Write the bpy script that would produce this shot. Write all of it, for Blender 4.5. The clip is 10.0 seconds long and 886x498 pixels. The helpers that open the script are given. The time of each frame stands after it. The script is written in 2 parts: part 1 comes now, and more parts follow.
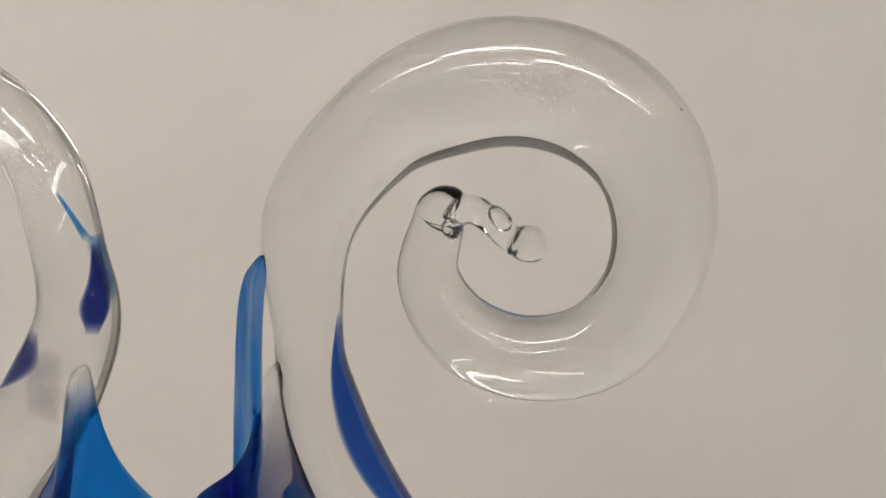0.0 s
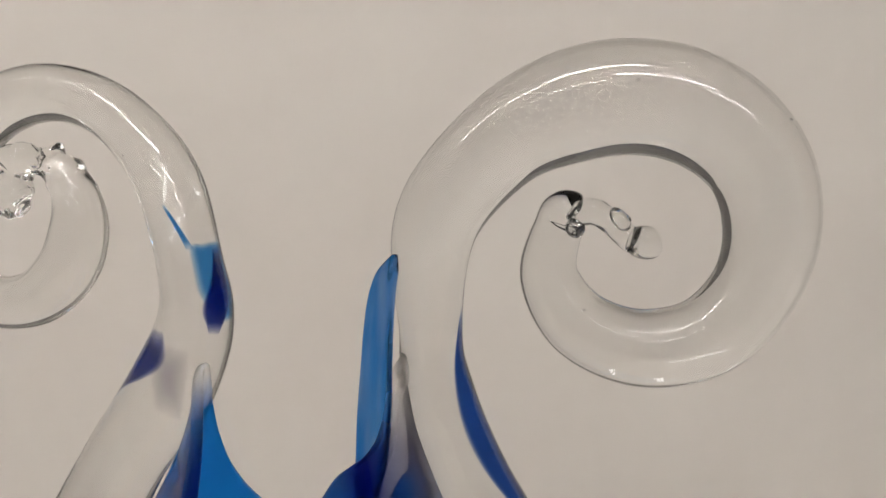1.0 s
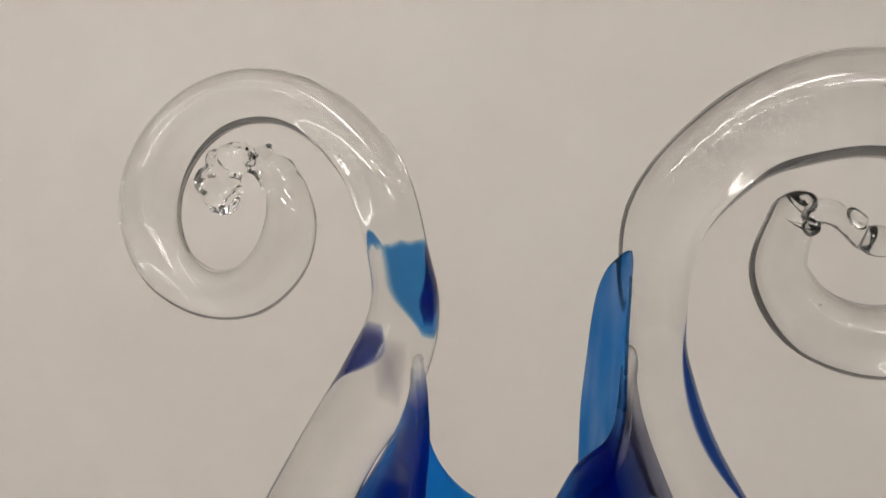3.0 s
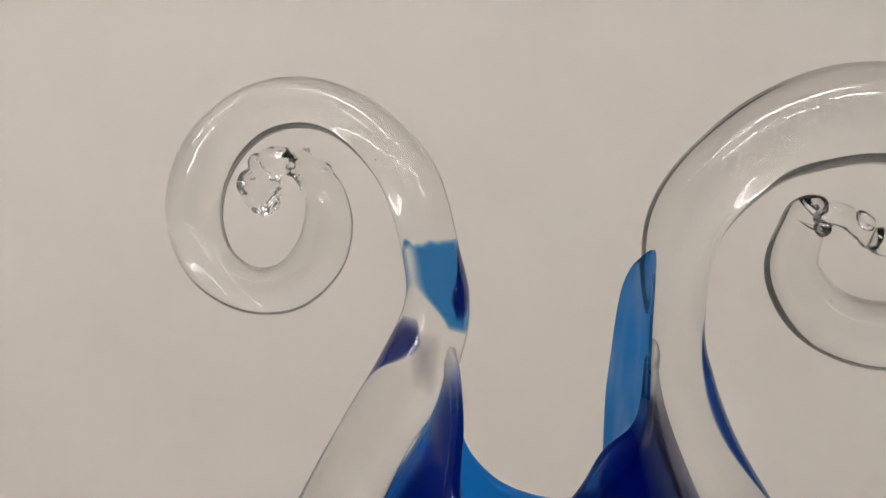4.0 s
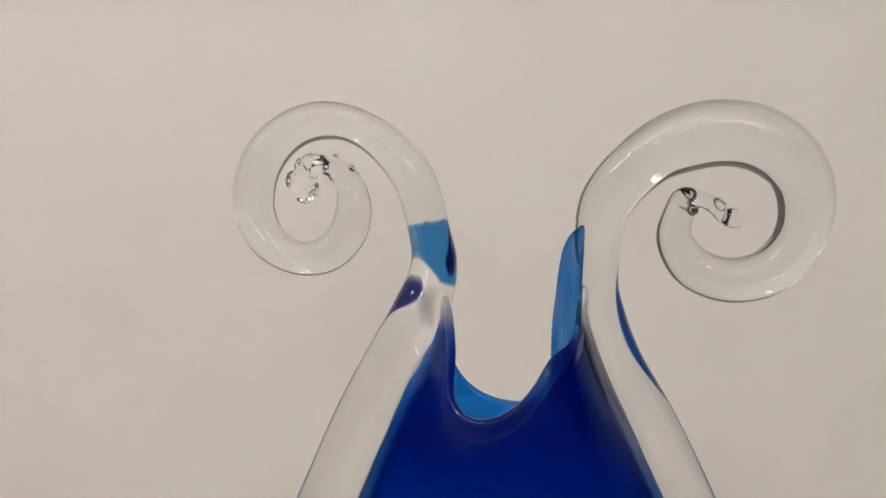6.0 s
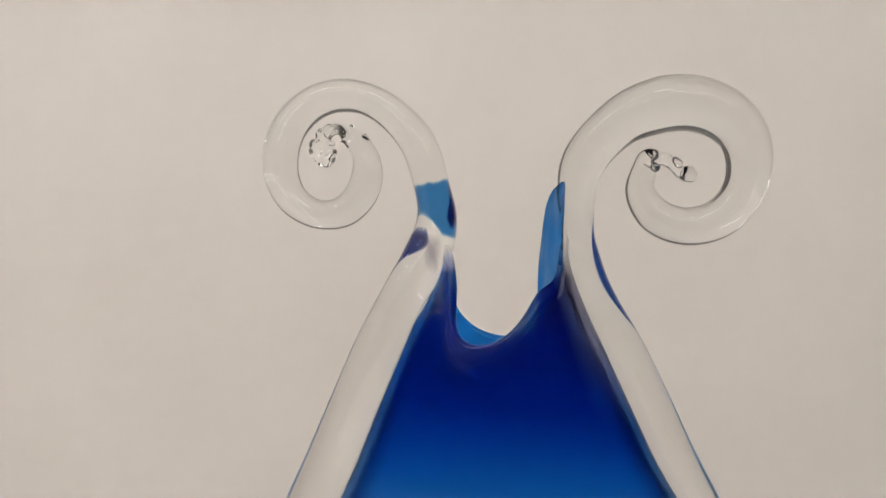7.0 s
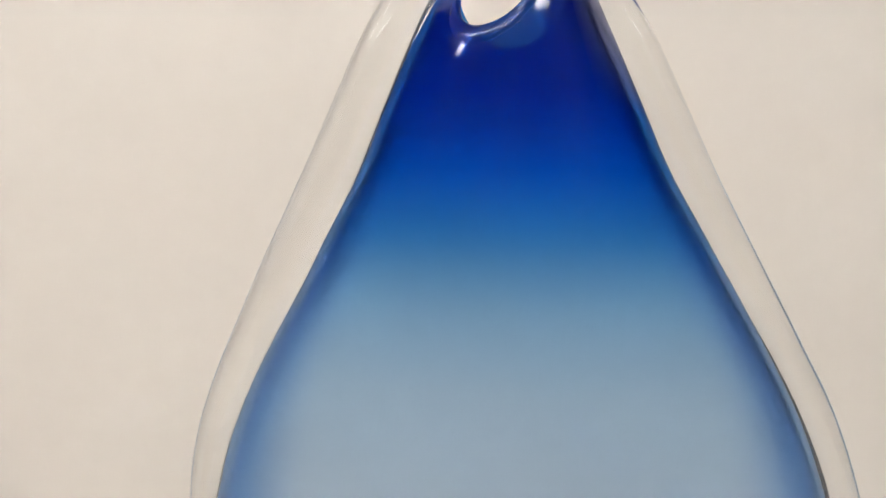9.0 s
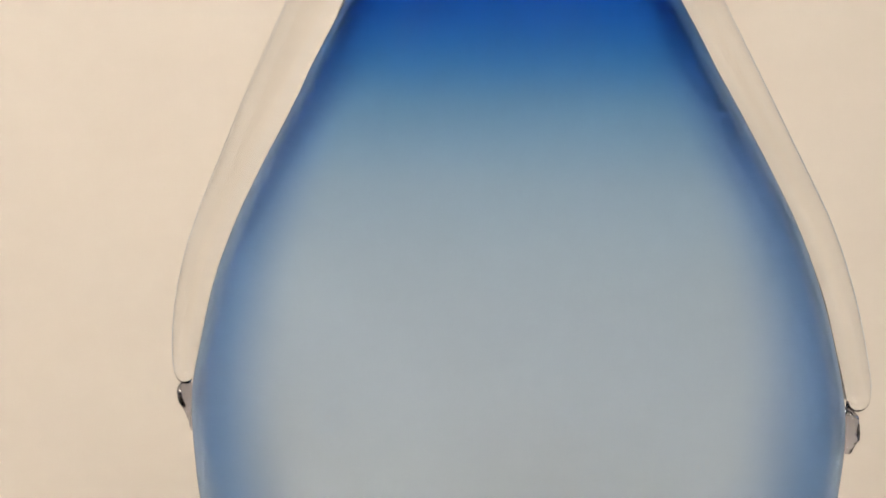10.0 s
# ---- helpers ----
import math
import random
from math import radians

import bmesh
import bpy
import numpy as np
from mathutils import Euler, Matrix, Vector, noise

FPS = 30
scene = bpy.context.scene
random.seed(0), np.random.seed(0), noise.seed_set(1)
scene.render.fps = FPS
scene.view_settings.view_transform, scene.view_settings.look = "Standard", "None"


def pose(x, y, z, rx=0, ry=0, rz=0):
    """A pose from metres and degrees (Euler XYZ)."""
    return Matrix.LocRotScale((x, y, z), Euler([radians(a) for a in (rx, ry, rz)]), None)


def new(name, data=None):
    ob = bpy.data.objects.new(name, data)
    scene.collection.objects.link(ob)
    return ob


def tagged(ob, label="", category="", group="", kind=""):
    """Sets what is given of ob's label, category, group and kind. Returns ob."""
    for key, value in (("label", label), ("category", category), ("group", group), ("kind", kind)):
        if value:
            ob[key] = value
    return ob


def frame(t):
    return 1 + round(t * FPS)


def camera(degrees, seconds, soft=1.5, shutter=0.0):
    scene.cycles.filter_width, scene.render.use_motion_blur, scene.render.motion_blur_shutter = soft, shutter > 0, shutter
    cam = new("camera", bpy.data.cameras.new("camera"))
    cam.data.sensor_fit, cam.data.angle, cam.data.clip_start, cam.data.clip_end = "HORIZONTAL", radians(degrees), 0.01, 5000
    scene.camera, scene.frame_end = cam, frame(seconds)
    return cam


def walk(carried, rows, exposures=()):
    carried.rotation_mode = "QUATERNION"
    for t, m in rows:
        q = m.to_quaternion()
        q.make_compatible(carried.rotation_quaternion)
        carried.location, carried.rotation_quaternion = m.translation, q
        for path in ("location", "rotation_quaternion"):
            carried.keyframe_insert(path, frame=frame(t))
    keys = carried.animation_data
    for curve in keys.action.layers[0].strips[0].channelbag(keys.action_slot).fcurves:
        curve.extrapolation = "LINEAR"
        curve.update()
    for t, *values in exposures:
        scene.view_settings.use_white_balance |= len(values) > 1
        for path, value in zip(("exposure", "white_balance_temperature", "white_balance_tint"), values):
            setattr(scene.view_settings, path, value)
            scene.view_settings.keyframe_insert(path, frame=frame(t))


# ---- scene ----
# ---- camera: a hand-held drift past the curls, back and down over the vase ----
cam = camera(62, 10.0, soft=1.5)
PATH = [  # seconds, x, y, z, yaw, pitch, roll
    (0, 0.0623, -0.0947, 1.0747, 8.52, -8.29, -0.50),
    (0.5, 0.0546, -0.1005, 1.0731, 7.60, -6.84, -0.38),
    (1, 0.0451, -0.1063, 1.0703, 7.22, -5.08, -0.18),
    (1.5, 0.0352, -0.1091, 1.0738, 7.30, -6.52, -0.69),
    (2, 0.0282, -0.1112, 1.0746, 7.51, -6.88, -0.49),
    (2.5, 0.0204, -0.1141, 1.0719, 7.26, -5.63, -0.21),
    (3, 0.0138, -0.1160, 1.0685, 8.07, -4.23, 0.36),
    (4.5, 0.0087, -0.1345, 1.0701, 7.33, -4.51, 0.79),
    (5, 0.0093, -0.1494, 1.0712, 6.12, -4.46, 1.09),
    (6.5, 0.0065, -0.1948, 1.0751, 4.27, -7.18, -0.48),
    (7, 0.0055, -0.2112, 1.0675, 3.66, -7.12, -0.42),
    (7.5, 0.0107, -0.2196, 1.0519, 4.86, -7.11, -0.20),
    (8, 0.0159, -0.2280, 1.0308, 6.18, -6.49, -0.22),
    (8.5, 0.0202, -0.2235, 1.0045, 7.05, -6.31, 0.42),
    (9, 0.0186, -0.2138, 0.9797, 7.30, -6.66, 0.91),
    (9.5, 0.0135, -0.2142, 0.9499, 5.69, -6.50, 0.68),
    (10, 0.0122, -0.2131, 0.9288, 4.93, -6.58, 0.82),
]
walk(cam,
     [(t, pose(x, y, z, 90 + pitch, 0, yaw) @ pose(0, 0, 0, 0, 0, roll)) for t, x, y, z, yaw, pitch, roll in PATH],
     exposures=[(0, 0.02, 6370, 12), (3, 0.0, 6350, 12), (6.5, 0.17, 6320, 12), (8, 0.36, 6320, 12), (9, 0.55, 6350, 11), (9.5, 0.54, 6850, 12), (10, 0.53, 7200, 13)])

H = 1.015          # height of the vase's front lip above the floor
TABLE = 0.75       # height of the table top
BACK = 0.55        # the wall behind the vase

# ---- world ----
world = bpy.data.worlds.new("world")
scene.world = world
world.use_nodes = True
world.node_tree.nodes["Background"].inputs[0].default_value = (0.9, 0.92, 1.0, 1)
world.node_tree.nodes["Background"].inputs[1].default_value = 0.05
LAMP = 38.2         # glow of the ceiling tubes


# ---- materials ----
def material(name):
    m = bpy.data.materials.new(name)
    m.use_nodes = True
    return m, m.node_tree.nodes, m.node_tree.links, m.node_tree.nodes["Principled BSDF"]


def painted(name, colour, spread, size, rough, bump):
    """Paint or board with soft stains at one scale and fine grain at another."""
    m, nodes, links, bsdf = material(name)
    place = nodes.new("ShaderNodeNewGeometry")
    large, fine = nodes.new("ShaderNodeTexNoise"), nodes.new("ShaderNodeTexNoise")
    large.inputs["Scale"].default_value, large.inputs["Detail"].default_value = size, 2
    fine.inputs["Scale"].default_value = 300
    ramp = nodes.new("ShaderNodeValToRGB")
    ramp.color_ramp.elements[0].position, ramp.color_ramp.elements[1].position = 0.3, 0.7
    ramp.color_ramp.elements[0].color = (*[c * (1 - s) for c, s in zip(colour, spread)], 1)
    ramp.color_ramp.elements[1].color = (*colour, 1)
    relief = nodes.new("ShaderNodeBump")
    relief.inputs["Strength"].default_value, relief.inputs["Distance"].default_value = bump, 0.0005
    for tex in (large, fine):
        links.new(place.outputs["Position"], tex.inputs["Vector"])
    links.new(large.outputs["Fac"], ramp.inputs["Fac"])
    links.new(ramp.outputs["Color"], bsdf.inputs["Base Color"])
    links.new(fine.outputs["Fac"], relief.inputs["Height"])
    links.new(relief.outputs["Normal"], bsdf.inputs["Normal"])
    bsdf.inputs["Roughness"].default_value = rough
    return m


def clear_glass(name, colour=(1, 1, 1), rough=0.0, ior=1.5):
    m, nodes, links, bsdf = material(name)
    bsdf.inputs["Base Color"].default_value = (*colour, 1)
    bsdf.inputs["Transmission Weight"].default_value = 1
    bsdf.inputs["IOR"].default_value = ior
    bsdf.inputs["Roughness"].default_value = rough
    return m


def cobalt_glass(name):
    """Blown glass whose blue thins out from the lip to the belly; edge darkening from the longer light path is put into
    its colour.
    """
    m, nodes, links, bsdf = material(name)
    place = nodes.new("ShaderNodeTexCoord")
    split = nodes.new("ShaderNodeSeparateXYZ")
    span = nodes.new("ShaderNodeMapRange")
    span.inputs["From Min"].default_value, span.inputs["From Max"].default_value = -0.20, 0.02
    belly, limb_shade = nodes.new("ShaderNodeValToRGB"), nodes.new("ShaderNodeValToRGB")
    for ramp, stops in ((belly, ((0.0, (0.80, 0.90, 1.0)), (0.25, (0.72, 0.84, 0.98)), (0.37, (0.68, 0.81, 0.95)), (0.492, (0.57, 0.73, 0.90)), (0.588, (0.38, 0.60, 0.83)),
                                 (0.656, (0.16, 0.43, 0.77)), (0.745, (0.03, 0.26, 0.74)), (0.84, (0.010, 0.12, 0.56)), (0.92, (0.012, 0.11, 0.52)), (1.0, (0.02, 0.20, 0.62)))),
                        (limb_shade, ((0.0, (0.22, 0.40, 0.70)), (0.4, (0.17, 0.35, 0.68)), (0.65, (0.045, 0.14, 0.46)),
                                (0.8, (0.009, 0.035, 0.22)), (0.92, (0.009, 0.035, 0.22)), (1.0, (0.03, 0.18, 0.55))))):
        while len(ramp.color_ramp.elements) < len(stops):
            ramp.color_ramp.elements.new(0.5)
        for e, (p, c) in zip(ramp.color_ramp.elements, stops):
            e.position, e.color = p, (*c, 1)
        links.new(span.outputs["Result"], ramp.inputs["Fac"])
    # The limb's darkening by long light paths, mixed in as a deeper blue.
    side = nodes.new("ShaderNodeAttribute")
    side.attribute_name = "limb_shade"
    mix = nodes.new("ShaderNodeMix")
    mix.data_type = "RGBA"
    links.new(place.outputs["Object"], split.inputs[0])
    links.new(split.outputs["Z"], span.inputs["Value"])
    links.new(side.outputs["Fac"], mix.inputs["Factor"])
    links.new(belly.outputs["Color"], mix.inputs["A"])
    links.new(limb_shade.outputs["Color"], mix.inputs["B"])
    smoke, fade = nodes.new("ShaderNodeAttribute"), nodes.new("ShaderNodeMix")
    smoke.attribute_name, fade.data_type = "smoke", "RGBA"
    fade.inputs["B"].default_value = (0.33, 0.33, 0.41, 1)
    dark, sink = nodes.new("ShaderNodeAttribute"), nodes.new("ShaderNodeMix")     # the colour lies thickest below the drawn-up corner
    dark.attribute_name, sink.data_type = "navy", "RGBA"
    sink.inputs["B"].default_value = (0.006, 0.014, 0.20, 1)
    links.new(dark.outputs["Fac"], sink.inputs["Factor"])
    behind, sky = nodes.new("ShaderNodeAttribute"), nodes.new("ShaderNodeMix")     # the far wall's lip is thinner and paler
    behind.attribute_name, sky.data_type = "rear", "RGBA"
    sky.inputs["B"].default_value = (0.012, 0.20, 0.70, 1)
    links.new(behind.outputs["Fac"], sky.inputs["Factor"])
    links.new(mix.outputs["Result"], sky.inputs["A"])
    links.new(sky.outputs["Result"], sink.inputs["A"])
    links.new(smoke.outputs["Fac"], fade.inputs["Factor"])
    links.new(sink.outputs["Result"], fade.inputs["A"])
    bare, thin = nodes.new("ShaderNodeAttribute"), nodes.new("ShaderNodeMix")     # no colour where the wall is drawn up on to the horn
    bare.attribute_name, thin.data_type = "clear", "RGBA"
    thin.inputs["B"].default_value = (0.93, 0.93, 0.94, 1)
    links.new(bare.outputs["Fac"], thin.inputs["Factor"])
    links.new(fade.outputs["Result"], thin.inputs["A"])
    links.new(thin.outputs["Result"], bsdf.inputs["Base Color"])
    bsdf.inputs["Transmission Weight"].default_value = 1
    bsdf.inputs["IOR"].default_value = 1.06
    bsdf.inputs["Roughness"].default_value = 0.3
    polish = nodes.new("ShaderNodeAttribute")        # fire-polished round the lip
    polish.attribute_name = "polish"
    links.new(polish.outputs["Fac"], bsdf.inputs["Coat Weight"])
    bsdf.inputs["Coat Roughness"].default_value = 0.02
    return m


def streak_glass(name, colour):
    """Coloured glass drawn out thin at its edges, where it runs into the clear glass."""
    m, nodes, links, bsdf = material(name)
    depth, mix = nodes.new("ShaderNodeAttribute"), nodes.new("ShaderNodeMix")
    depth.attribute_name, mix.data_type = "depth", "RGBA"
    mix.inputs["A"].default_value, mix.inputs["B"].default_value = (1, 1, 1, 1), (*colour, 1)
    links.new(depth.outputs["Fac"], mix.inputs["Factor"])
    links.new(mix.outputs["Result"], bsdf.inputs["Base Color"])
    bsdf.inputs["Transmission Weight"].default_value = 1
    bsdf.inputs["IOR"].default_value = 1.12
    bsdf.inputs["Roughness"].default_value = 0.02
    return m


def embedded_colour(name, colour):
    """For coloured glass and for painted-in refractions inside clear glass: it tints what passes through and bends
    nothing.
    """
    m, nodes, links, bsdf = material(name)
    tint, depth, mix = nodes.new("ShaderNodeBsdfTransparent"), nodes.new("ShaderNodeAttribute"), nodes.new("ShaderNodeMix")
    depth.attribute_name, mix.data_type = "depth", "RGBA"
    mix.inputs["A"].default_value, mix.inputs["B"].default_value = (1, 1, 1, 1), (*[c ** 0.5 for c in colour], 1)
    links.new(depth.outputs["Fac"], mix.inputs["Factor"])
    links.new(mix.outputs["Result"], tint.inputs["Color"])
    links.new(tint.outputs["BSDF"], nodes["Material Output"].inputs["Surface"])
    nodes.remove(bsdf)
    return m


def glowing(name, colour, strength):
    m, nodes, links, bsdf = material(name)
    bsdf.inputs["Base Color"].default_value = (0.8, 0.8, 0.8, 1)
    bsdf.inputs["Emission Color"].default_value = (*colour, 1)
    bsdf.inputs["Emission Strength"].default_value = strength
    return m


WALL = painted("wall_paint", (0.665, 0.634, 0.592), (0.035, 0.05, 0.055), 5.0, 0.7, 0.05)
# Unseen walls: dark and pale tones chosen for the edges they give the glass.
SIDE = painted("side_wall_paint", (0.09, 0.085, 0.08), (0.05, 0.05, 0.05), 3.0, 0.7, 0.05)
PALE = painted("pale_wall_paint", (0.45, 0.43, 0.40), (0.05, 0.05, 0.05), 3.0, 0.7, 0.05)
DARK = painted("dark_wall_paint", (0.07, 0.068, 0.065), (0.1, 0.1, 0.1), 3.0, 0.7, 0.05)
CEIL = painted("ceiling_paint", (0.62, 0.61, 0.59), (0.03, 0.03, 0.03), 2.0, 0.8, 0.05)
FLOOR = painted("floor_boards", (0.62, 0.58, 0.53), (0.2, 0.2, 0.2), 4.0, 0.5, 0.1)
BOARD = painted("white_board", (0.72, 0.69, 0.64), (0.03, 0.03, 0.03), 6.0, 0.45, 0.05)
STEEL = painted("lamp_steel", (0.7, 0.7, 0.7), (0.05, 0.05, 0.05), 8.0, 0.4, 0.02)
CLEAR = clear_glass("clear_glass", (0.985, 0.99, 0.985))
# Clear glass with the snapped ends' dark refraction put in as grey tint.
DARKENED = clear_glass("darkened_clear_glass", (0.48, 0.47, 0.53))
AIR = clear_glass("air_bubble", (1, 1, 1), ior=0.67)
COBALT = cobalt_glass("cobalt_glass")
STREAK = streak_glass("blue_streak_glass", (0.028, 0.21, 0.62))
SKY = embedded_colour("embedded_sky_blue", (0.05, 0.27, 0.66))
# Stands for the dark that the left horn refracts, painted as a film.
DEEP = embedded_colour("refracted_cobalt", (0.022, 0.040, 0.26))
# Painted stand-in for the blue body seen inverted through the right horn.
ROYAL = embedded_colour("refracted_royal_blue", (0.022, 0.09, 0.44))
HAZE = embedded_colour("embedded_grey_haze", (0.66, 0.65, 0.71))
TUBE = glowing("lamp_tube", (1.0, 0.95, 0.88), LAMP)


# ---- mesh helpers ----
def mesh_of(name, verts, faces, mats, smooth=True):
    me = bpy.data.meshes.new(name)
    me.from_pydata([tuple(v) for v in verts], [], faces)
    bm = bmesh.new()
    bm.from_mesh(me)
    bmesh.ops.recalc_face_normals(bm, faces=bm.faces[:])
    bm.to_mesh(me)
    bm.free()
    for m in mats:
        me.materials.append(m)
    me.polygons.foreach_set("use_smooth", [smooth] * len(me.polygons))
    me.update()
    return me


def linked(name, me, parent=None, label=""):
    ob = new(name, me)
    if parent:
        ob.parent = parent
    return tagged(ob, label)


def block(name, lo, hi, mat, bevel=0.0, parent=None):
    bm = bmesh.new()
    bmesh.ops.create_cube(bm, size=1)
    for v in bm.verts:
        v.co = [(l + h) / 2 + c * (h - l) for l, h, c in zip(lo, hi, v.co)]
    if bevel:
        bmesh.ops.bevel(bm, geom=bm.edges[:], offset=bevel, segments=3, affect="EDGES", profile=0.5)
    me = bpy.data.meshes.new(name)
    bm.to_mesh(me)
    bm.free()
    me.materials.append(mat)
    return linked(name, me, parent)


def glide(rows, steps):
    """A smooth run through rows of numbers (Catmull-Rom), steps to each span."""
    a = np.array(rows, float)
    a = np.vstack([2 * a[0] - a[1], a, 2 * a[-1] - a[-2]])
    out = []
    for i in range(1, len(a) - 2):
        for k in range(steps):
            u = k / steps
            p0, p1, p2, p3 = a[i - 1:i + 3]
            out.append(0.5 * (2 * p1 + (p2 - p0) * u + (2 * p0 - 5 * p1 + 4 * p2 - p3) * u * u + (3 * p1 - p0 - 3 * p2 + p3) * u ** 3))
    out.append(a[-2])
    return np.array(out)


def frames_of(run):
    """Tangent and in-plane normal along a run of x, y, z, width."""
    t = np.gradient(run[:, :3], axis=0)
    t /= np.linalg.norm(t, axis=1)[:, None]
    side = np.cross(t, (0, 1, 0))
    side /= np.linalg.norm(side, axis=1)[:, None]
    return side, np.cross(side, t)


def section(a, square):
    """A round or squarish cross-section at the angle a."""
    c, s = math.cos(a), math.sin(a)
    return math.copysign(abs(c) ** (2 / square), c), math.copysign(abs(s) ** (2 / square), s)


def rod(run, square=2.0, segs=36, gnarl=None):
    """A solid rod along a run, with rounded ends; gnarl: the step from which it is lumpy, and by how much."""
    side, deep = frames_of(run)
    n, verts, faces = len(run), [], []
    for i in range(n):
        for k in range(segs):
            c, s = section(2 * math.pi * k / segs, square if not gnarl else float(np.interp(i, (gnarl[0] - 48, gnarl[0]), (square, 2.0))))
            v = run[i, :3] + (side[i] * c + deep[i] * s) * run[i, 3] / 2
            if gnarl and i > gnarl[0]:
                lump = noise.noise(Vector(v) * 260) + 0.55 * noise.noise(Vector(v) * 620)
                v = v + (side[i] * c + deep[i] * s) * lump * gnarl[1] * min(1, (i - gnarl[0]) / 8)
            verts.append(v)
    for i in range(n - 1):
        for k in range(segs):
            j = (k + 1) % segs
            faces.append((i * segs + k, i * segs + j, (i + 1) * segs + j, (i + 1) * segs + k))
    faces.append(tuple(range(segs - 1, -1, -1)))
    faces.append(tuple(range((n - 1) * segs, n * segs)))
    return verts, faces


def sleeve(run, lo, hi, mid, spread, thick, square, rag=0.0, soft=0.35, cols=28, rows=36, sink=0.93):
    """A thin film of colour inside a rod, just under its skin, between two steps of its run, round the angle mid, as wide as spread says,
    with a ragged upper end. Returns its vertices, faces and how deep the colour is at each vertex."""
    side, deep = frames_of(run)
    data = np.hstack([run, side, deep])
    verts, faces, depth = [], [], []
    for layer in (0, 1):
        for q in range(rows + 1):
            u = q / rows
            for k in range(cols + 1):
                e = 2 * k / cols - 1
                top = hi - rag * (0.5 + 0.5 * noise.noise(Vector((e * 1.8, lo * 0.37, 0))) + 0.2 * noise.noise(Vector((e * 7, lo * 0.37, 4))))
                at = lo + (top - lo) * u
                x, y, z, w, sx, sy, sz, dx, dy, dz = (np.interp(at, range(len(data)), data[:, c]) for c in range(10))
                a = mid(u) + spread(u) * e
                r = w / 2 * sink + layer * thick * max(0.04, 1 - e * e) * (0.06 + 0.94 * math.sin(math.pi * u) ** 0.6)
                c, s = section(a, square)
                verts.append((x + (sx * c + dx * s) * r, y + (sy * c + dy * s) * r, z + (sz * c + dz * s) * r))
                near = min(1 - abs(e), 2.2 * u, 2.2 * (1 - u))
                depth.append(min(1.0, max(0.0, near / soft)) ** 0.8)
    n, c = rows + 1, cols + 1
    for q in range(n - 1):
        for k in range(cols):
            a = q * c + k
            faces.append((a, a + 1, a + c + 1, a + c))
            b = n * c + a
            faces.append((b, b + c, b + c + 1, b + 1))
    rim = list(range(c)) + [q * c + c - 1 for q in range(1, n)] + [(n - 1) * c + k for k in range(c - 2, -1, -1)] + [q * c for q in range(n - 2, 0, -1)]
    for a, b in zip(rim, rim[1:] + rim[:1]):
        faces.append((b, a, a + n * c, b + n * c))
    return verts, faces, depth


# ---- the room ----
def room():
    # Added out of view; dark north, south and east walls darken the glass edges.
    for name, lo, hi, mat in (("floor", (-2.6, -3.4, -0.1), (2.6, BACK + 0.1, 0), FLOOR),
                              ("ceiling", (-2.6, -3.4, 2.7), (2.6, BACK + 0.1, 2.8), CEIL),
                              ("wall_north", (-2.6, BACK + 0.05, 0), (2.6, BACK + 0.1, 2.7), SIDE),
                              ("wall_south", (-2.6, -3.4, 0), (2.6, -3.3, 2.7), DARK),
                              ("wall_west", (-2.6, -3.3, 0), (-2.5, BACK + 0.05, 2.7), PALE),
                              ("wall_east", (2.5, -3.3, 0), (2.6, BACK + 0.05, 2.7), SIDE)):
        tagged(block(name, lo, hi, mat), "plain %s of the room" % name.split("_")[0], name.split("_")[0], kind="structure")
    # The wall behind, ended out of view so the glass refracts darkness beyond.
    tagged(block("backdrop", (-2.4, BACK, 0), (0.90, BACK + 0.03, 1.60), WALL, 0.004), "plain beige painted wall behind the glass vase, cut short out of view", "partition", kind="structure")


def plinth():
    """The stand under the vase, out of the picture."""
    ob = block("plinth", (-0.105, -0.12, 0), (0.135, 0.12, TABLE), BOARD, 0.004)
    tagged(ob, "plain white painted plinth under the vase", "plinth", kind="structure")


def ceiling_light(x, y, turn):
    ob = tagged(new("ceiling_light"), "white steel ceiling light with three lit tubes", "ceiling light", "ceiling lights")
    ob.matrix_basis = pose(x, y, 2.7, 0, 0, turn)
    block("housing", (-0.65, -0.16, -0.05), (0.65, 0.16, 0), STEEL, 0.004, ob)
    for k in (-1, 0, 1):
        run = np.array([[-0.6 + 0.06 * i, 0.045 * k, -0.075, 0.026] for i in range(21)])
        linked("tube", mesh_of("tube", *rod(run, 2.0, 12), [TUBE]), ob, "lit white tube")


room()
plinth()
for x, y, turn in ((-0.35, -1.05, 0), (1.6, -2.7, 0), (-1.7, -1.2, 0), (0.5, -2.0, 0), (-0.9, -2.9, 0)):
    ceiling_light(x, y, turn)


# ---- the vase ----
BODY = glide([  # height, centre, half width, half depth
    (-0.262, 0.0132, 0.040, 0.030), (-0.240, 0.0132, 0.064, 0.040), (-0.215, 0.0132, 0.0815, 0.047), (-0.190, 0.0133, 0.0908, 0.051),
    (-0.170, 0.0134, 0.0934, 0.053), (-0.153, 0.0133, 0.0937, 0.052), (-0.137, 0.0133, 0.0906, 0.050), (-0.120, 0.0129, 0.0861, 0.047),
    (-0.103, 0.0128, 0.0795, 0.043), (-0.087, 0.0126, 0.0714, 0.039), (-0.070, 0.0123, 0.0620, 0.034), (-0.053, 0.0113, 0.0528, 0.030),
    (-0.037, 0.0103, 0.0441, 0.026), (-0.020, 0.0095, 0.0368, 0.0215), (-0.003, 0.0090, 0.0294, 0.0175), (0.013, 0.0098, 0.0214, 0.0140),
    (0.024, 0.0098, 0.0180, 0.0115), (0.036, 0.0100, 0.0170, 0.0100), (0.048, 0.0100, 0.0170, 0.0090)], 6)
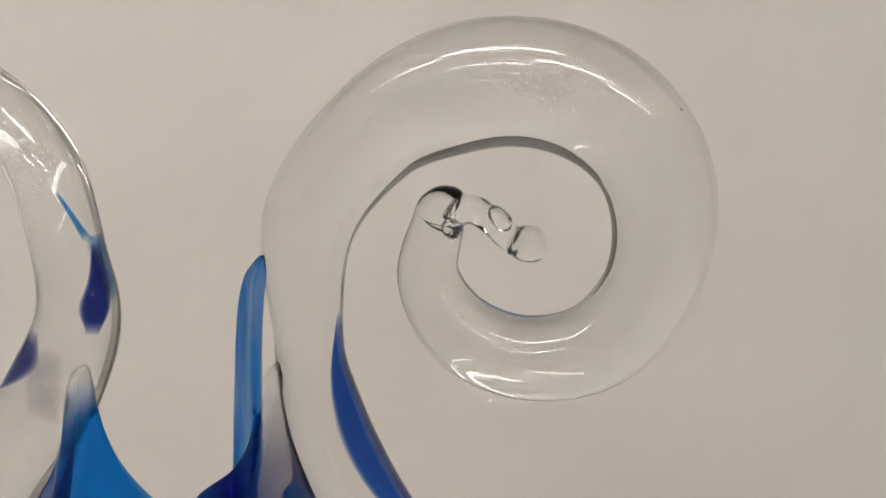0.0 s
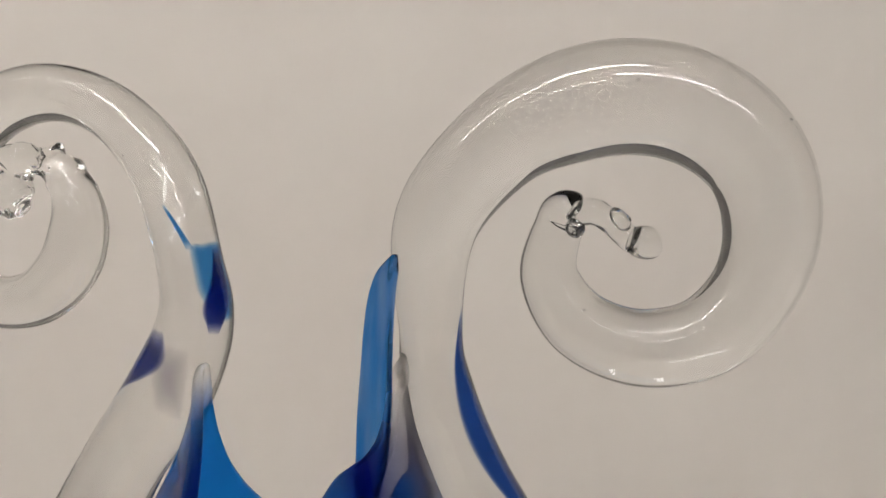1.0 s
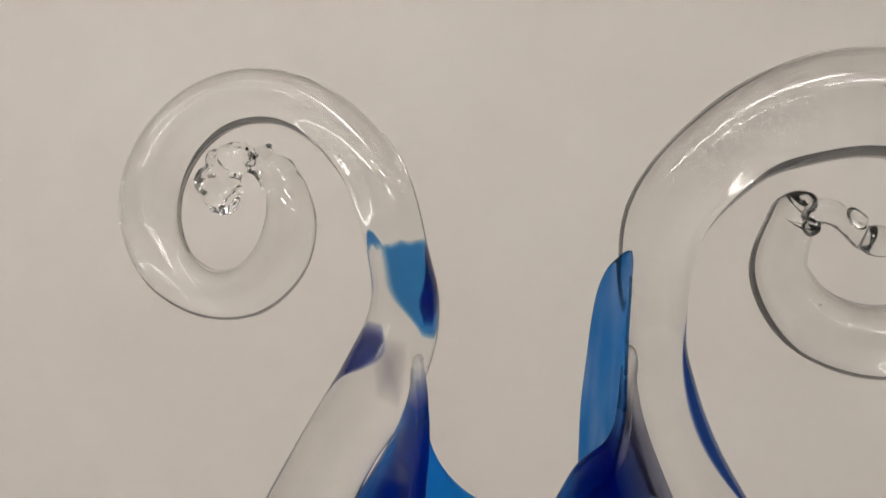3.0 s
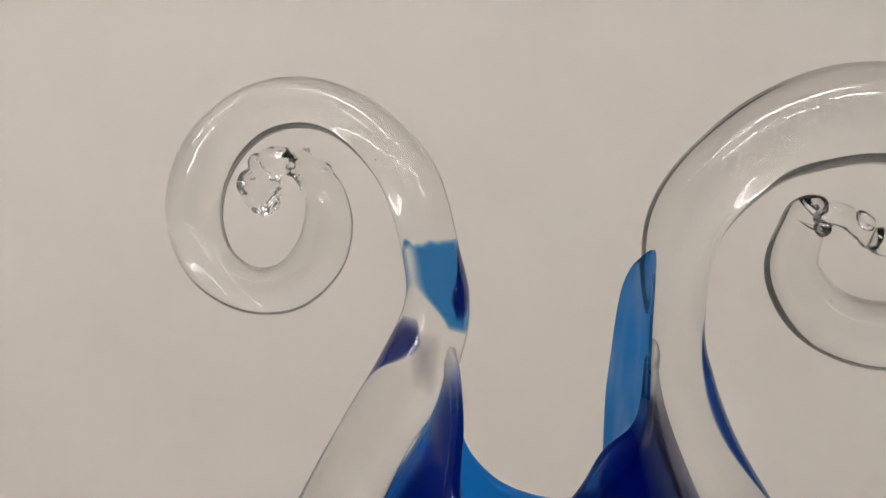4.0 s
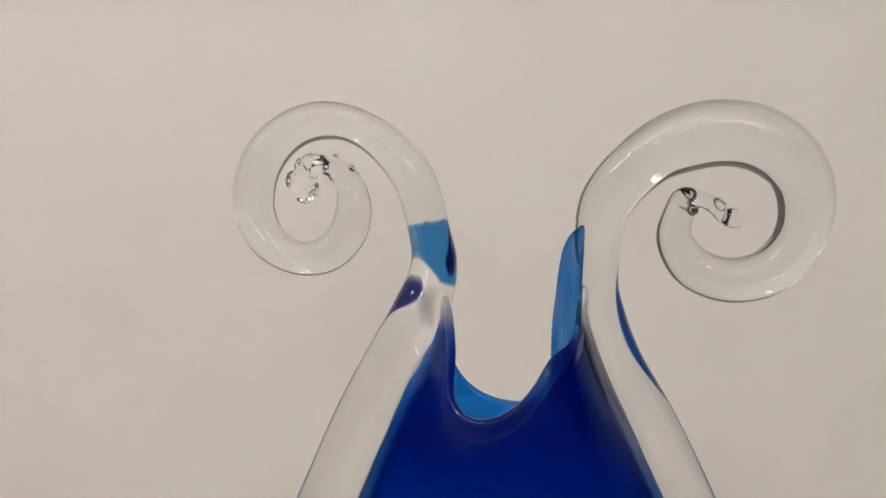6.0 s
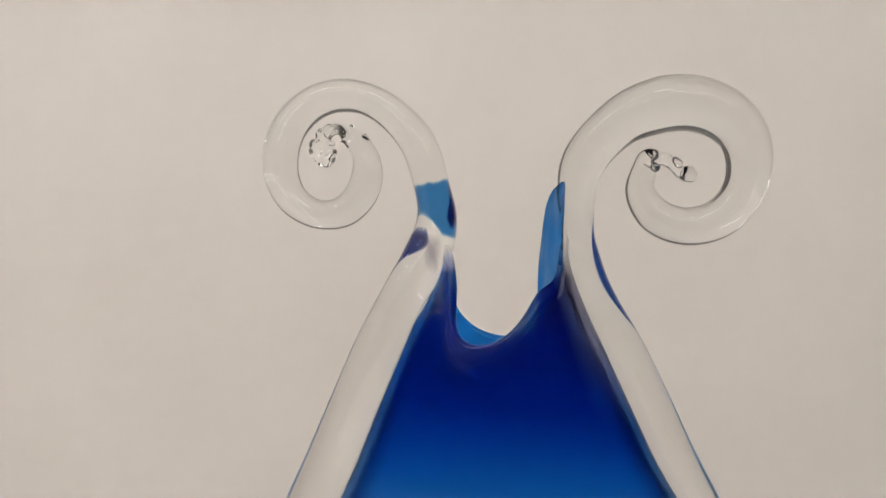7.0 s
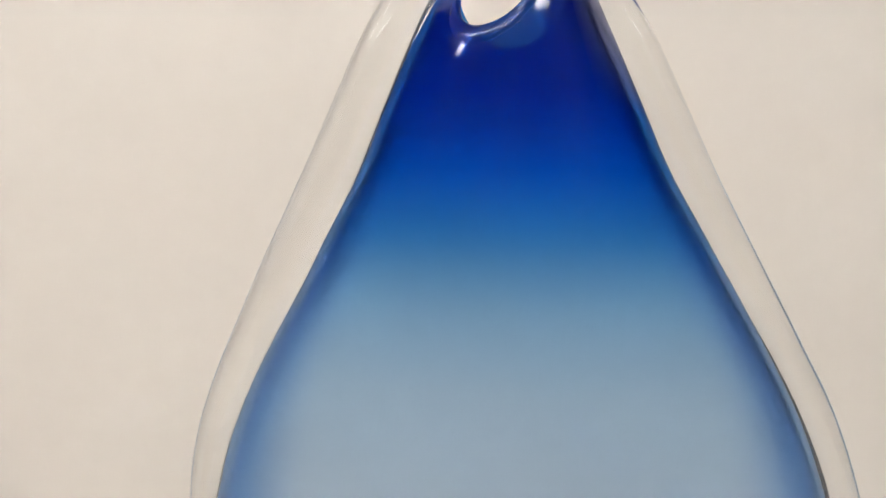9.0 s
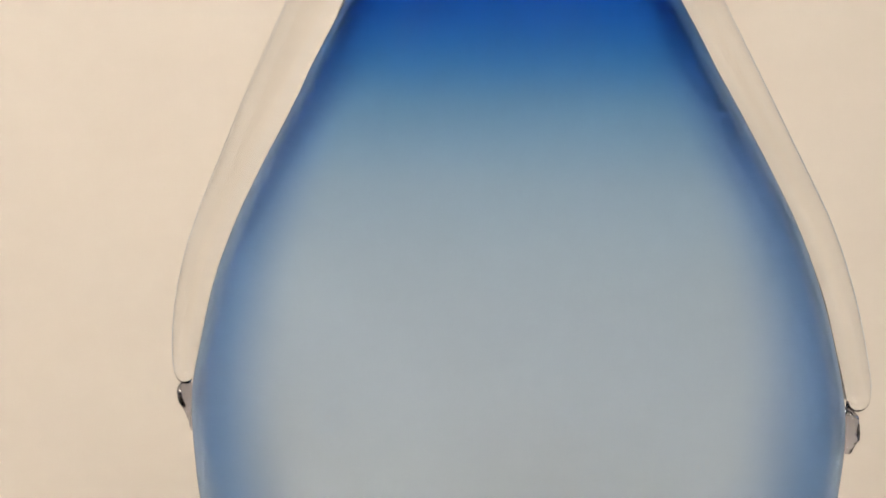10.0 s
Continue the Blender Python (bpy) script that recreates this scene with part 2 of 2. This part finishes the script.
FRONT_LIP = ((-1, 0.0265), (-0.90, 0.0250), (-0.80, 0.0205), (-0.71, 0.0145), (-0.65, 0.0095), (-0.58, 0.0052), (-0.46, 0.0013), (-0.30, -0.0004), (-0.12, 0.0006), (0.05, 0.0035), (0.22, 0.0082),
             (0.36, 0.0128), (0.46, 0.0153), (0.58, 0.0168), (0.68, 0.0180), (0.78, 0.0203), (0.88, 0.0245), (0.95, 0.0290), (1, 0.0305))
BACK_LIP = ((-1, 0.0265), (-0.97, 0.0225), (-0.85, 0.0145), (-0.6, 0.0062), (-0.27, -0.0008), (0.05, -0.0030), (0.3, -0.0010), (0.5, 0.0030), (0.68, 0.0088), (0.82, 0.0120), (0.90, 0.0170), (0.96, 0.0255), (1, 0.0305))


def body_at(phi, z, inset):
    """The neck is shallower behind, and is turned a little, its right side to the front."""
    c, hw, hd = (np.interp(z, BODY[:, 0], BODY[:, k]) for k in (1, 2, 3))
    if math.sin(phi) > 0:
        hd *= np.interp(z, (-0.06, 0.0), (1.0, 0.55))
    x = (hw - inset) * math.cos(phi)
    return (c + x, (hd - inset) * math.sin(phi) - x * np.interp(z, (-0.06, 0.0), (0.0, 0.2)), z)


def lip(phi):
    c = math.cos(phi)
    tab = glide(FRONT_LIP if math.sin(phi) < 0 else BACK_LIP, 6)
    return float(np.interp(c, tab[:, 0], tab[:, 1]))


def blown_body():
    cols, rows = 240, 170
    verts, faces, limb_shades, smoke, clear, navy, rear, polish = [], [], [], [], [], [], [], []
    tops = [lip(2 * math.pi * (k + 0.5) / cols) for k in range(cols)]
    tops = [(tops[k - 1] + 2 * tops[k] + tops[(k + 1) % cols]) / 4 for k in range(cols)]
    levels = []                                   # (share of the height, inset, lift), in wall thicknesses
    shares = [1 - (1 - i / rows) ** 1.8 for i in range(rows + 1)]
    for share in shares:
        levels.append((share, 0.0, 0.0))
    for a in (30, 60, 90, 120, 150):              # the fire-rounded lip
        levels.append((1.0, 0.5 * (1 - math.cos(radians(a))), 0.5 * math.sin(radians(a))))
    for share in shares[::-1]:
        levels.append((share, 1.0, 0.0 if share else 2.0))
    for share, inset, lift in levels:
        for k in range(cols):
            phi = 2 * math.pi * (k + 0.5) / cols
            z = BODY[0, 0] + (tops[k] - BODY[0, 0]) * share
            wall = float(np.interp(z, (0.0, 0.02), (0.0030, 0.0012)))
            bead = 0.0004 * math.sin(math.pi * float(np.clip((z - tops[k] + 0.0035) / 0.0042, 0, 1)))
            x, y, _ = body_at(phi, z, inset * wall - (bead if inset < 0.6 else 0))
            if y < 0:                             # a thumb-sized dimple pressed in below the horn
                y += 0.0018 * math.exp(-((x + 0.0098) ** 2 + (z - 0.0105) ** 2) / 0.0022 ** 2)
            verts.append((x, y, z + lift * wall))
            # Limb darkening painted by angle: strongest at the two side edges.
            limb_shades.append(max(0.0, (abs(math.cos(phi)) - 0.82) / 0.18) ** 1.3)
            polish.append(0.6 * (1 - float(np.clip((math.cos(phi) - 0.3) / 0.2, 0, 1))) * float(np.clip((z - min(tops[k], 0.012) + 0.008) / 0.004, 0, 1)))
            navy.append(float(max(math.exp(-((math.cos(phi) - 0.66) / 0.30) ** 2) * np.clip((z + 0.030) / 0.036, 0, 1), 0.6 * np.clip((z + 0.032) / 0.03, 0, 1))) if y < 0 else 0.0)
            rear.append(float(np.clip((z + 0.032) / 0.03, 0, 1)) if math.sin(phi) > 0 else 0.0)
            smoke.append(float(np.clip((math.cos(phi) - 0.66) / 0.30, 0, 1) * np.clip((z + 0.022) / 0.034, 0, 1)))
            clear.append(float(np.clip((math.cos(phi) - 0.52) / 0.14, 0, 1) * np.clip((z - (0.0190 if y < 0 else 0.0125)) / 0.010, 0, 1)
                               + np.clip((-math.cos(phi) - 0.70) / 0.2, 0, 1) * np.clip((z - 0.0195) / 0.006, 0, 1)))
    n = len(levels)
    for i in range(n - 1):
        for k in range(cols):
            j = (k + 1) % cols
            faces.append((i * cols + k, i * cols + j, (i + 1) * cols + j, (i + 1) * cols + k))
    faces.append(tuple(range(cols - 1, -1, -1)))
    faces.append(tuple((n - 1) * cols + k for k in range(cols)))
    me = mesh_of("body", verts, faces, [COBALT])
    me.attributes.new("limb_shade", "FLOAT", "POINT").data.foreach_set("value", limb_shades)
    me.attributes.new("smoke", "FLOAT", "POINT").data.foreach_set("value", smoke)
    me.attributes.new("clear", "FLOAT", "POINT").data.foreach_set("value", clear)
    me.attributes.new("navy", "FLOAT", "POINT").data.foreach_set("value", navy)
    me.attributes.new("rear", "FLOAT", "POINT").data.foreach_set("value", rear)
    me.attributes.new("polish", "FLOAT", "POINT").data.foreach_set("value", polish)
    return me


def spiral(centre, rows, y):
    """Angle, radius and width of a coil as a run of x, y, z, width."""
    return [(centre[0] + r * math.cos(radians(a)), y, centre[1] + r * math.sin(radians(a)), w) for a, r, w in rows]


def tilted(rows):
    """The right coil leans towards the front on its outer side."""
    return [(x, -0.002 - 0.107 * (x - 0.026), z, w) for x, y, z, w in rows]


RIGHT_LEG = [(0.1118, 0.001, -0.1545, 0.0010), (0.1135, 0.001, -0.1505, 0.0062), (0.1103, 0.001, -0.1367, 0.0078), (0.1051, 0, -0.120, 0.0080), (0.0984, 0, -0.1033, 0.0084),
             (0.0897, 0, -0.0867, 0.0083), (0.0801, 0, -0.070, 0.0092), (0.0702, 0, -0.0533, 0.0105), (0.0609, 0, -0.0367, 0.0113), (0.0528, 0, -0.020, 0.0116),
             (0.0445, 0, -0.0033, 0.0114), (0.0361, 0, 0.0113, 0.0112), (0.0318, -0.001, 0.0236, 0.0100), (0.0301, -0.002, 0.0342, 0.0092)]
RIGHT_COIL = tilted(spiral((0.0590, 0.0497), [(180, 0.0280, 0.0122), (150, 0.0220, 0.0134), (120, 0.0183, 0.0152), (90, 0.0167, 0.0150), (60, 0.0162, 0.0142), (30, 0.0162, 0.0128),
             (0, 0.0160, 0.0118), (-30, 0.0163, 0.0108), (-60, 0.0169, 0.0107), (-90, 0.0166, 0.0105), (-120, 0.0158, 0.0097), (-150, 0.0140, 0.0080), (-180, 0.0108, 0.0066)], 0))
RIGHT_CAP = [(0.0488, -0.0048, 0.0512, 0.0062), (0.0499, -0.0050, 0.0517, 0.0054), (0.0507, -0.0051, 0.0515, 0.0036), (0.0510, -0.0051, 0.0513, 0.0010)]
RIGHT_TIP = [(0.0497, -0.0060, 0.0496, 0.0008), (0.0500, -0.0060, 0.0500, 0.0026), (0.0507, -0.0060, 0.0510, 0.0034), (0.0522, -0.0060, 0.0516, 0.0036), (0.0540, -0.006, 0.0509, 0.0034), (0.0557, -0.006, 0.0494, 0.0032),
             (0.0573, -0.006, 0.0480, 0.0035), (0.0584, -0.006, 0.0475, 0.0034), (0.0590, -0.006, 0.0473, 0.0010)]
KNOBS = ((0.0594, -0.0062, 0.0474, 0.0024), (0.0502, -0.0066, 0.0494, 0.0014))
RIGHT_LUMP = [(0.0550, -0.0068, 0.0519, 0.0008), (0.0554, -0.0069, 0.0514, 0.0022), (0.0561, -0.0070, 0.0506, 0.0026), (0.0567, -0.0070, 0.0497, 0.0020), (0.0571, -0.0070, 0.0491, 0.0006)]
LEFT_LEG = [(-0.0848, -0.001, -0.1540, 0.0010), (-0.0852, -0.001, -0.1500, 0.0056), (-0.0840, -0.001, -0.1367, 0.0080), (-0.0806, 0, -0.120, 0.0098), (-0.0745, 0, -0.1033, 0.0108),
            (-0.0668, 0, -0.0867, 0.0118), (-0.0584, 0, -0.070, 0.0136), (-0.0501, 0, -0.0533, 0.0143), (-0.0424, 0, -0.0367, 0.0142), (-0.0353, 0, -0.020, 0.0136),
            (-0.0280, 0, -0.0033, 0.0131), (-0.0212, 0.002, 0.0108, 0.0120), (-0.0145, 0.005, 0.0220, 0.0128), (-0.0104, 0.0075, 0.0329, 0.0121)]



def leant(rows):
    """The left coil leans back at its top."""
    out = []
    for x, y, z, w in rows:
        y = 0.0095 + (0.25 if z > 0.0539 else 0.10) * (z - 0.0539)
        k = (y - 0.008) / 0.203
        out.append((x + (x - 0.0065) * k, y, z + (z - 0.060) * k, w))
    return out


LEFT_COIL = leant(spiral((-0.0415, 0.0539), [(-20, 0.0319, 0.0106), (5, 0.0261, 0.0108), (30, 0.0218, 0.0100), (55, 0.0192, 0.0096), (80, 0.0172, 0.0100), (105, 0.0157, 0.0103), (130, 0.0148, 0.0106),
            (155, 0.0147, 0.0108), (180, 0.0154, 0.0107), (205, 0.0169, 0.0103), (230, 0.0185, 0.0094), (255, 0.0189, 0.0088), (280, 0.0178, 0.0095), (305, 0.0150, 0.0098),
            (330, 0.0122, 0.0092), (355, 0.0101, 0.0078), (380, 0.0084, 0.0066), (405, 0.0068, 0.0056)], 0.008))
LEFT_TIP = [(-0.0400, 0.009, 0.0600, 0.0054), (-0.0424, 0.010, 0.0596, 0.0062), (-0.0443, 0.010, 0.0570, 0.0068), (-0.0444, 0.010, 0.0540, 0.0068), (-0.0430, 0.010, 0.0516, 0.0050), (-0.0418, 0.010, 0.0506, 0.0012)]


RIGHT_NUB = [(0.1090, 0.0, -0.1538, 0.0016), (0.1104, 0.0, -0.1560, 0.0046), (0.1113, 0.0, -0.1592, 0.0052), (0.1114, 0.0, -0.1630, 0.0052), (0.1106, 0.0, -0.1655, 0.0034), (0.1098, 0.0, -0.1668, 0.0008)]
LEFT_NUB = [(-0.0850, -0.001, -0.1537, 0.0030), (-0.0846, -0.001, -0.1558, 0.0058), (-0.0838, -0.001, -0.1600, 0.0050), (-0.0831, -0.001, -0.1645, 0.0034), (-0.0825, -0.001, -0.1685, 0.0010)]
TONGUE = [  # height, left edge, right edge of the blue glass drawn up in front of the horn
    (0.0010, 0.0195, 0.0212), (0.0060, 0.0192, 0.0224), (0.0110, 0.0196, 0.0238), (0.0160, 0.0197, 0.0250), (0.0220, 0.0199, 0.0259), (0.0290, 0.0206, 0.0260), (0.0340, 0.0211, 0.0261),
    (0.0390, 0.0219, 0.0263), (0.0425, 0.0232, 0.0264), (0.0445, 0.0248, 0.0265), (0.0455, 0.0259, 0.0264)]
BUBBLES = ((0.0578, -0.0080, 0.0680), (0.0755, -0.0090, 0.0625), (0.0514, -0.0075, 0.0383), (-0.0215, 0.0070, 0.0600))
SQUARE = 2.05


def tongue():
    """A flattened, round-edged tongue of glass that turns its face to the front and outwards."""
    rows, segs, verts, faces = glide(TONGUE, 6), 28, [], []
    for z, a, b in rows:
        mid, half = (a + b) / 2, (b - a) / 2 * 1.3
        for k in range(segs):
            c, q = math.cos(2 * math.pi * k / segs), math.sin(2 * math.pi * k / segs)
            thick = min(0.0011, half * 0.6) * q
            bow = 0.0009 * c * c
            verts.append((mid + half * 0.77 * c + (thick - bow) * 0.64, -0.0056 - half * 0.85 * c + (thick - bow) * 0.77, z))
    n = len(rows)
    for i in range(n - 1):
        for k in range(segs):
            j = (k + 1) % segs
            faces.append((i * segs + k, i * segs + j, (i + 1) * segs + j, (i + 1) * segs + k))
    faces += [tuple(range(segs - 1, -1, -1)), tuple(range((n - 1) * segs, n * segs))]
    me = mesh_of("blue_tongue", verts, faces, [STREAK])
    me.attributes.new("depth", "FLOAT", "POINT").data.foreach_set("value", [min(1.0, 0.97 + 0.22 * noise.noise(Vector((v[0] * 900, v[1] * 900, v[2] * 90)))) for v in verts])
    return me


def run_steps(rows):
    return glide(rows, 8)


def vase():
    ob = tagged(new("glass_vase"), "blown cobalt-to-pale-blue glass vase with two clear curled horns", "vase")
    ob.matrix_basis = pose(0, 0, H)
    linked("body", blown_body(), ob, "cobalt glass fading to pale grey-blue")
    right, left = run_steps(RIGHT_LEG + RIGHT_COIL + RIGHT_CAP), run_steps(LEFT_LEG + LEFT_COIL + LEFT_TIP)
    for run, way in ((right, 1), (left, -1)):         # the legs are fused a little way into the body
        fused = 0.0013 * np.clip((0.034 - run[:, 2]) / 0.012, 0, 1) * (np.arange(len(run)) < 110)
        run[:, 0] -= way * fused / 2
        run[:, 3] += fused * 0.9
    for run, gnarl in ((right, None), (left, (len(run_steps(LEFT_LEG + LEFT_COIL)) - 14, 0.0015))):
        linked("horn", mesh_of("horn", *rod(run, SQUARE, 40, gnarl), [CLEAR]), ob, "clear glass rod curled into a spiral")
    linked("tip", mesh_of("tip", *rod(glide(RIGHT_TIP, 8), 2.0, 28, (0, 0.0003)), [CLEAR]), ob, "bent clear glass tail at the coil's end")
    for x, y, z, r in KNOBS:
        bm = bmesh.new()
        bmesh.ops.create_icosphere(bm, subdivisions=4, radius=r)
        for v in bm.verts:
            v.co = v.co * (1 + 0.22 * noise.noise(v.co * 350 + Vector((x, y, z)) * 900)) + Vector((x, y, z))
        me = bpy.data.meshes.new("knob")
        bm.to_mesh(me)
        bm.free()
        me.materials.append(CLEAR)
        me.polygons.foreach_set("use_smooth", [True] * len(me.polygons))
        linked("knob", me, ob, "rounded clear glass knob on the tail")
    linked("lump", mesh_of("lump", *rod(glide(RIGHT_LUMP, 8), 2.0, 24, (0, 0.0005)), [CLEAR]), ob, "small twisted clear glass lump")
    for x, y, z in BUBBLES:
        bm = bmesh.new()
        bmesh.ops.create_icosphere(bm, subdivisions=2, radius=0.00014)
        for v in bm.verts:
            v.co = Vector((v.co.x * 1.6, v.co.y, v.co.z)) + Vector((x, y, z))
        me = bpy.data.meshes.new("bubble")
        bm.to_mesh(me)
        bm.free()
        me.materials.append(AIR)
        me.polygons.foreach_set("use_smooth", [True] * len(me.polygons))
        linked("bubble", me, ob, "tiny air bubble in the clear glass")
    linked("blue_tongue", tongue(), ob, "blue glass tongue pulled up beside the clear horn")
    for rows in (RIGHT_NUB, LEFT_NUB):
        linked("nub", mesh_of("nub", *rod(glide(rows, 6), 2.0, 20, (0, 0.0008)), [DARKENED]), ob, "snapped clear glass end of the rod")
    back = math.pi / 2

    def table(*rows):
        at, to = [r[0] for r in rows], [r[1] for r in rows]
        return lambda u: float(np.mean([np.interp(u + d, at, to) for d in (-0.12, -0.08, -0.04, 0, 0.04, 0.08, 0.12)]))

    for name, run, lo, hi, mid, spread, thick, rag, soft, mat, label in (
            ("blue_patch", left, 101.5, 114.8, table((0, back + 0.45), (0.4, back + 0.30), (1, back + 0.30)), table((0, 0.30), (0.25, 0.62), (0.5, 0.75), (1, 0.75)), 0.00005, 2.5, 0.13, SKY, "sky-blue glass patch inside the clear horn"),
            ("blue_wisp", left, 113, 118, table((0, back - 0.42), (1, back - 0.62)), table((0, 0.05), (1, 0.02)), 0.00005, 0, 0.5, SKY, "thin blue wisp"),
            # Two films paint in the horn's dark edge and the body's refracted image.
            ("refracted_dark", left, 103.0, 112.5, table((0, math.pi + 0.65), (0.3, math.pi + 0.55), (0.6, math.pi + 0.30), (1, math.pi + 0.10)), table((0, 0.10), (0.25, 0.50), (0.45, 0.45), (0.65, 0.32), (1, 0.15)), 0.00005, 0, 0.3, DEEP, "dark refracted edge painted into the horn"),
            ("refracted_dark", left, 84, 102.3, table((0, 0.05), (0.55, -0.12), (0.74, -0.75), (0.86, -0.85), (1, -0.85)), table((0, 0.05), (0.50, 0.22), (0.66, 0.55), (0.75, 0.88), (0.88, 0.72), (1, 0.12)), 0.00005, 0, 0.3, DEEP, "refracted blue of the body painted in as a cobalt wedge"),
            ("grey_haze", left, 94.5, 101, table((0, -2.1), (1, -1.35)), table((0, 0.35), (1, 0.60)), 0.00005, 0, 0.9, HAZE, "faint grey haze in the glass"),
            ("refracted_blue", right, 81, 106, lambda u: math.pi + 0.14, lambda u: 0.05 + 0.80 * math.sin(math.pi * u) ** 0.8, 0.00005, 0, 0.16, ROYAL, "royal blue streak painted in for the body's refracted image")):
        verts, faces, depth = sleeve(run, lo, hi, mid, spread, thick, SQUARE, rag, soft)
        me = mesh_of(name, verts, faces, [mat])
        me.attributes.new("depth", "FLOAT", "POINT").data.foreach_set("value", depth)
        linked(name, me, ob, label)


vase()
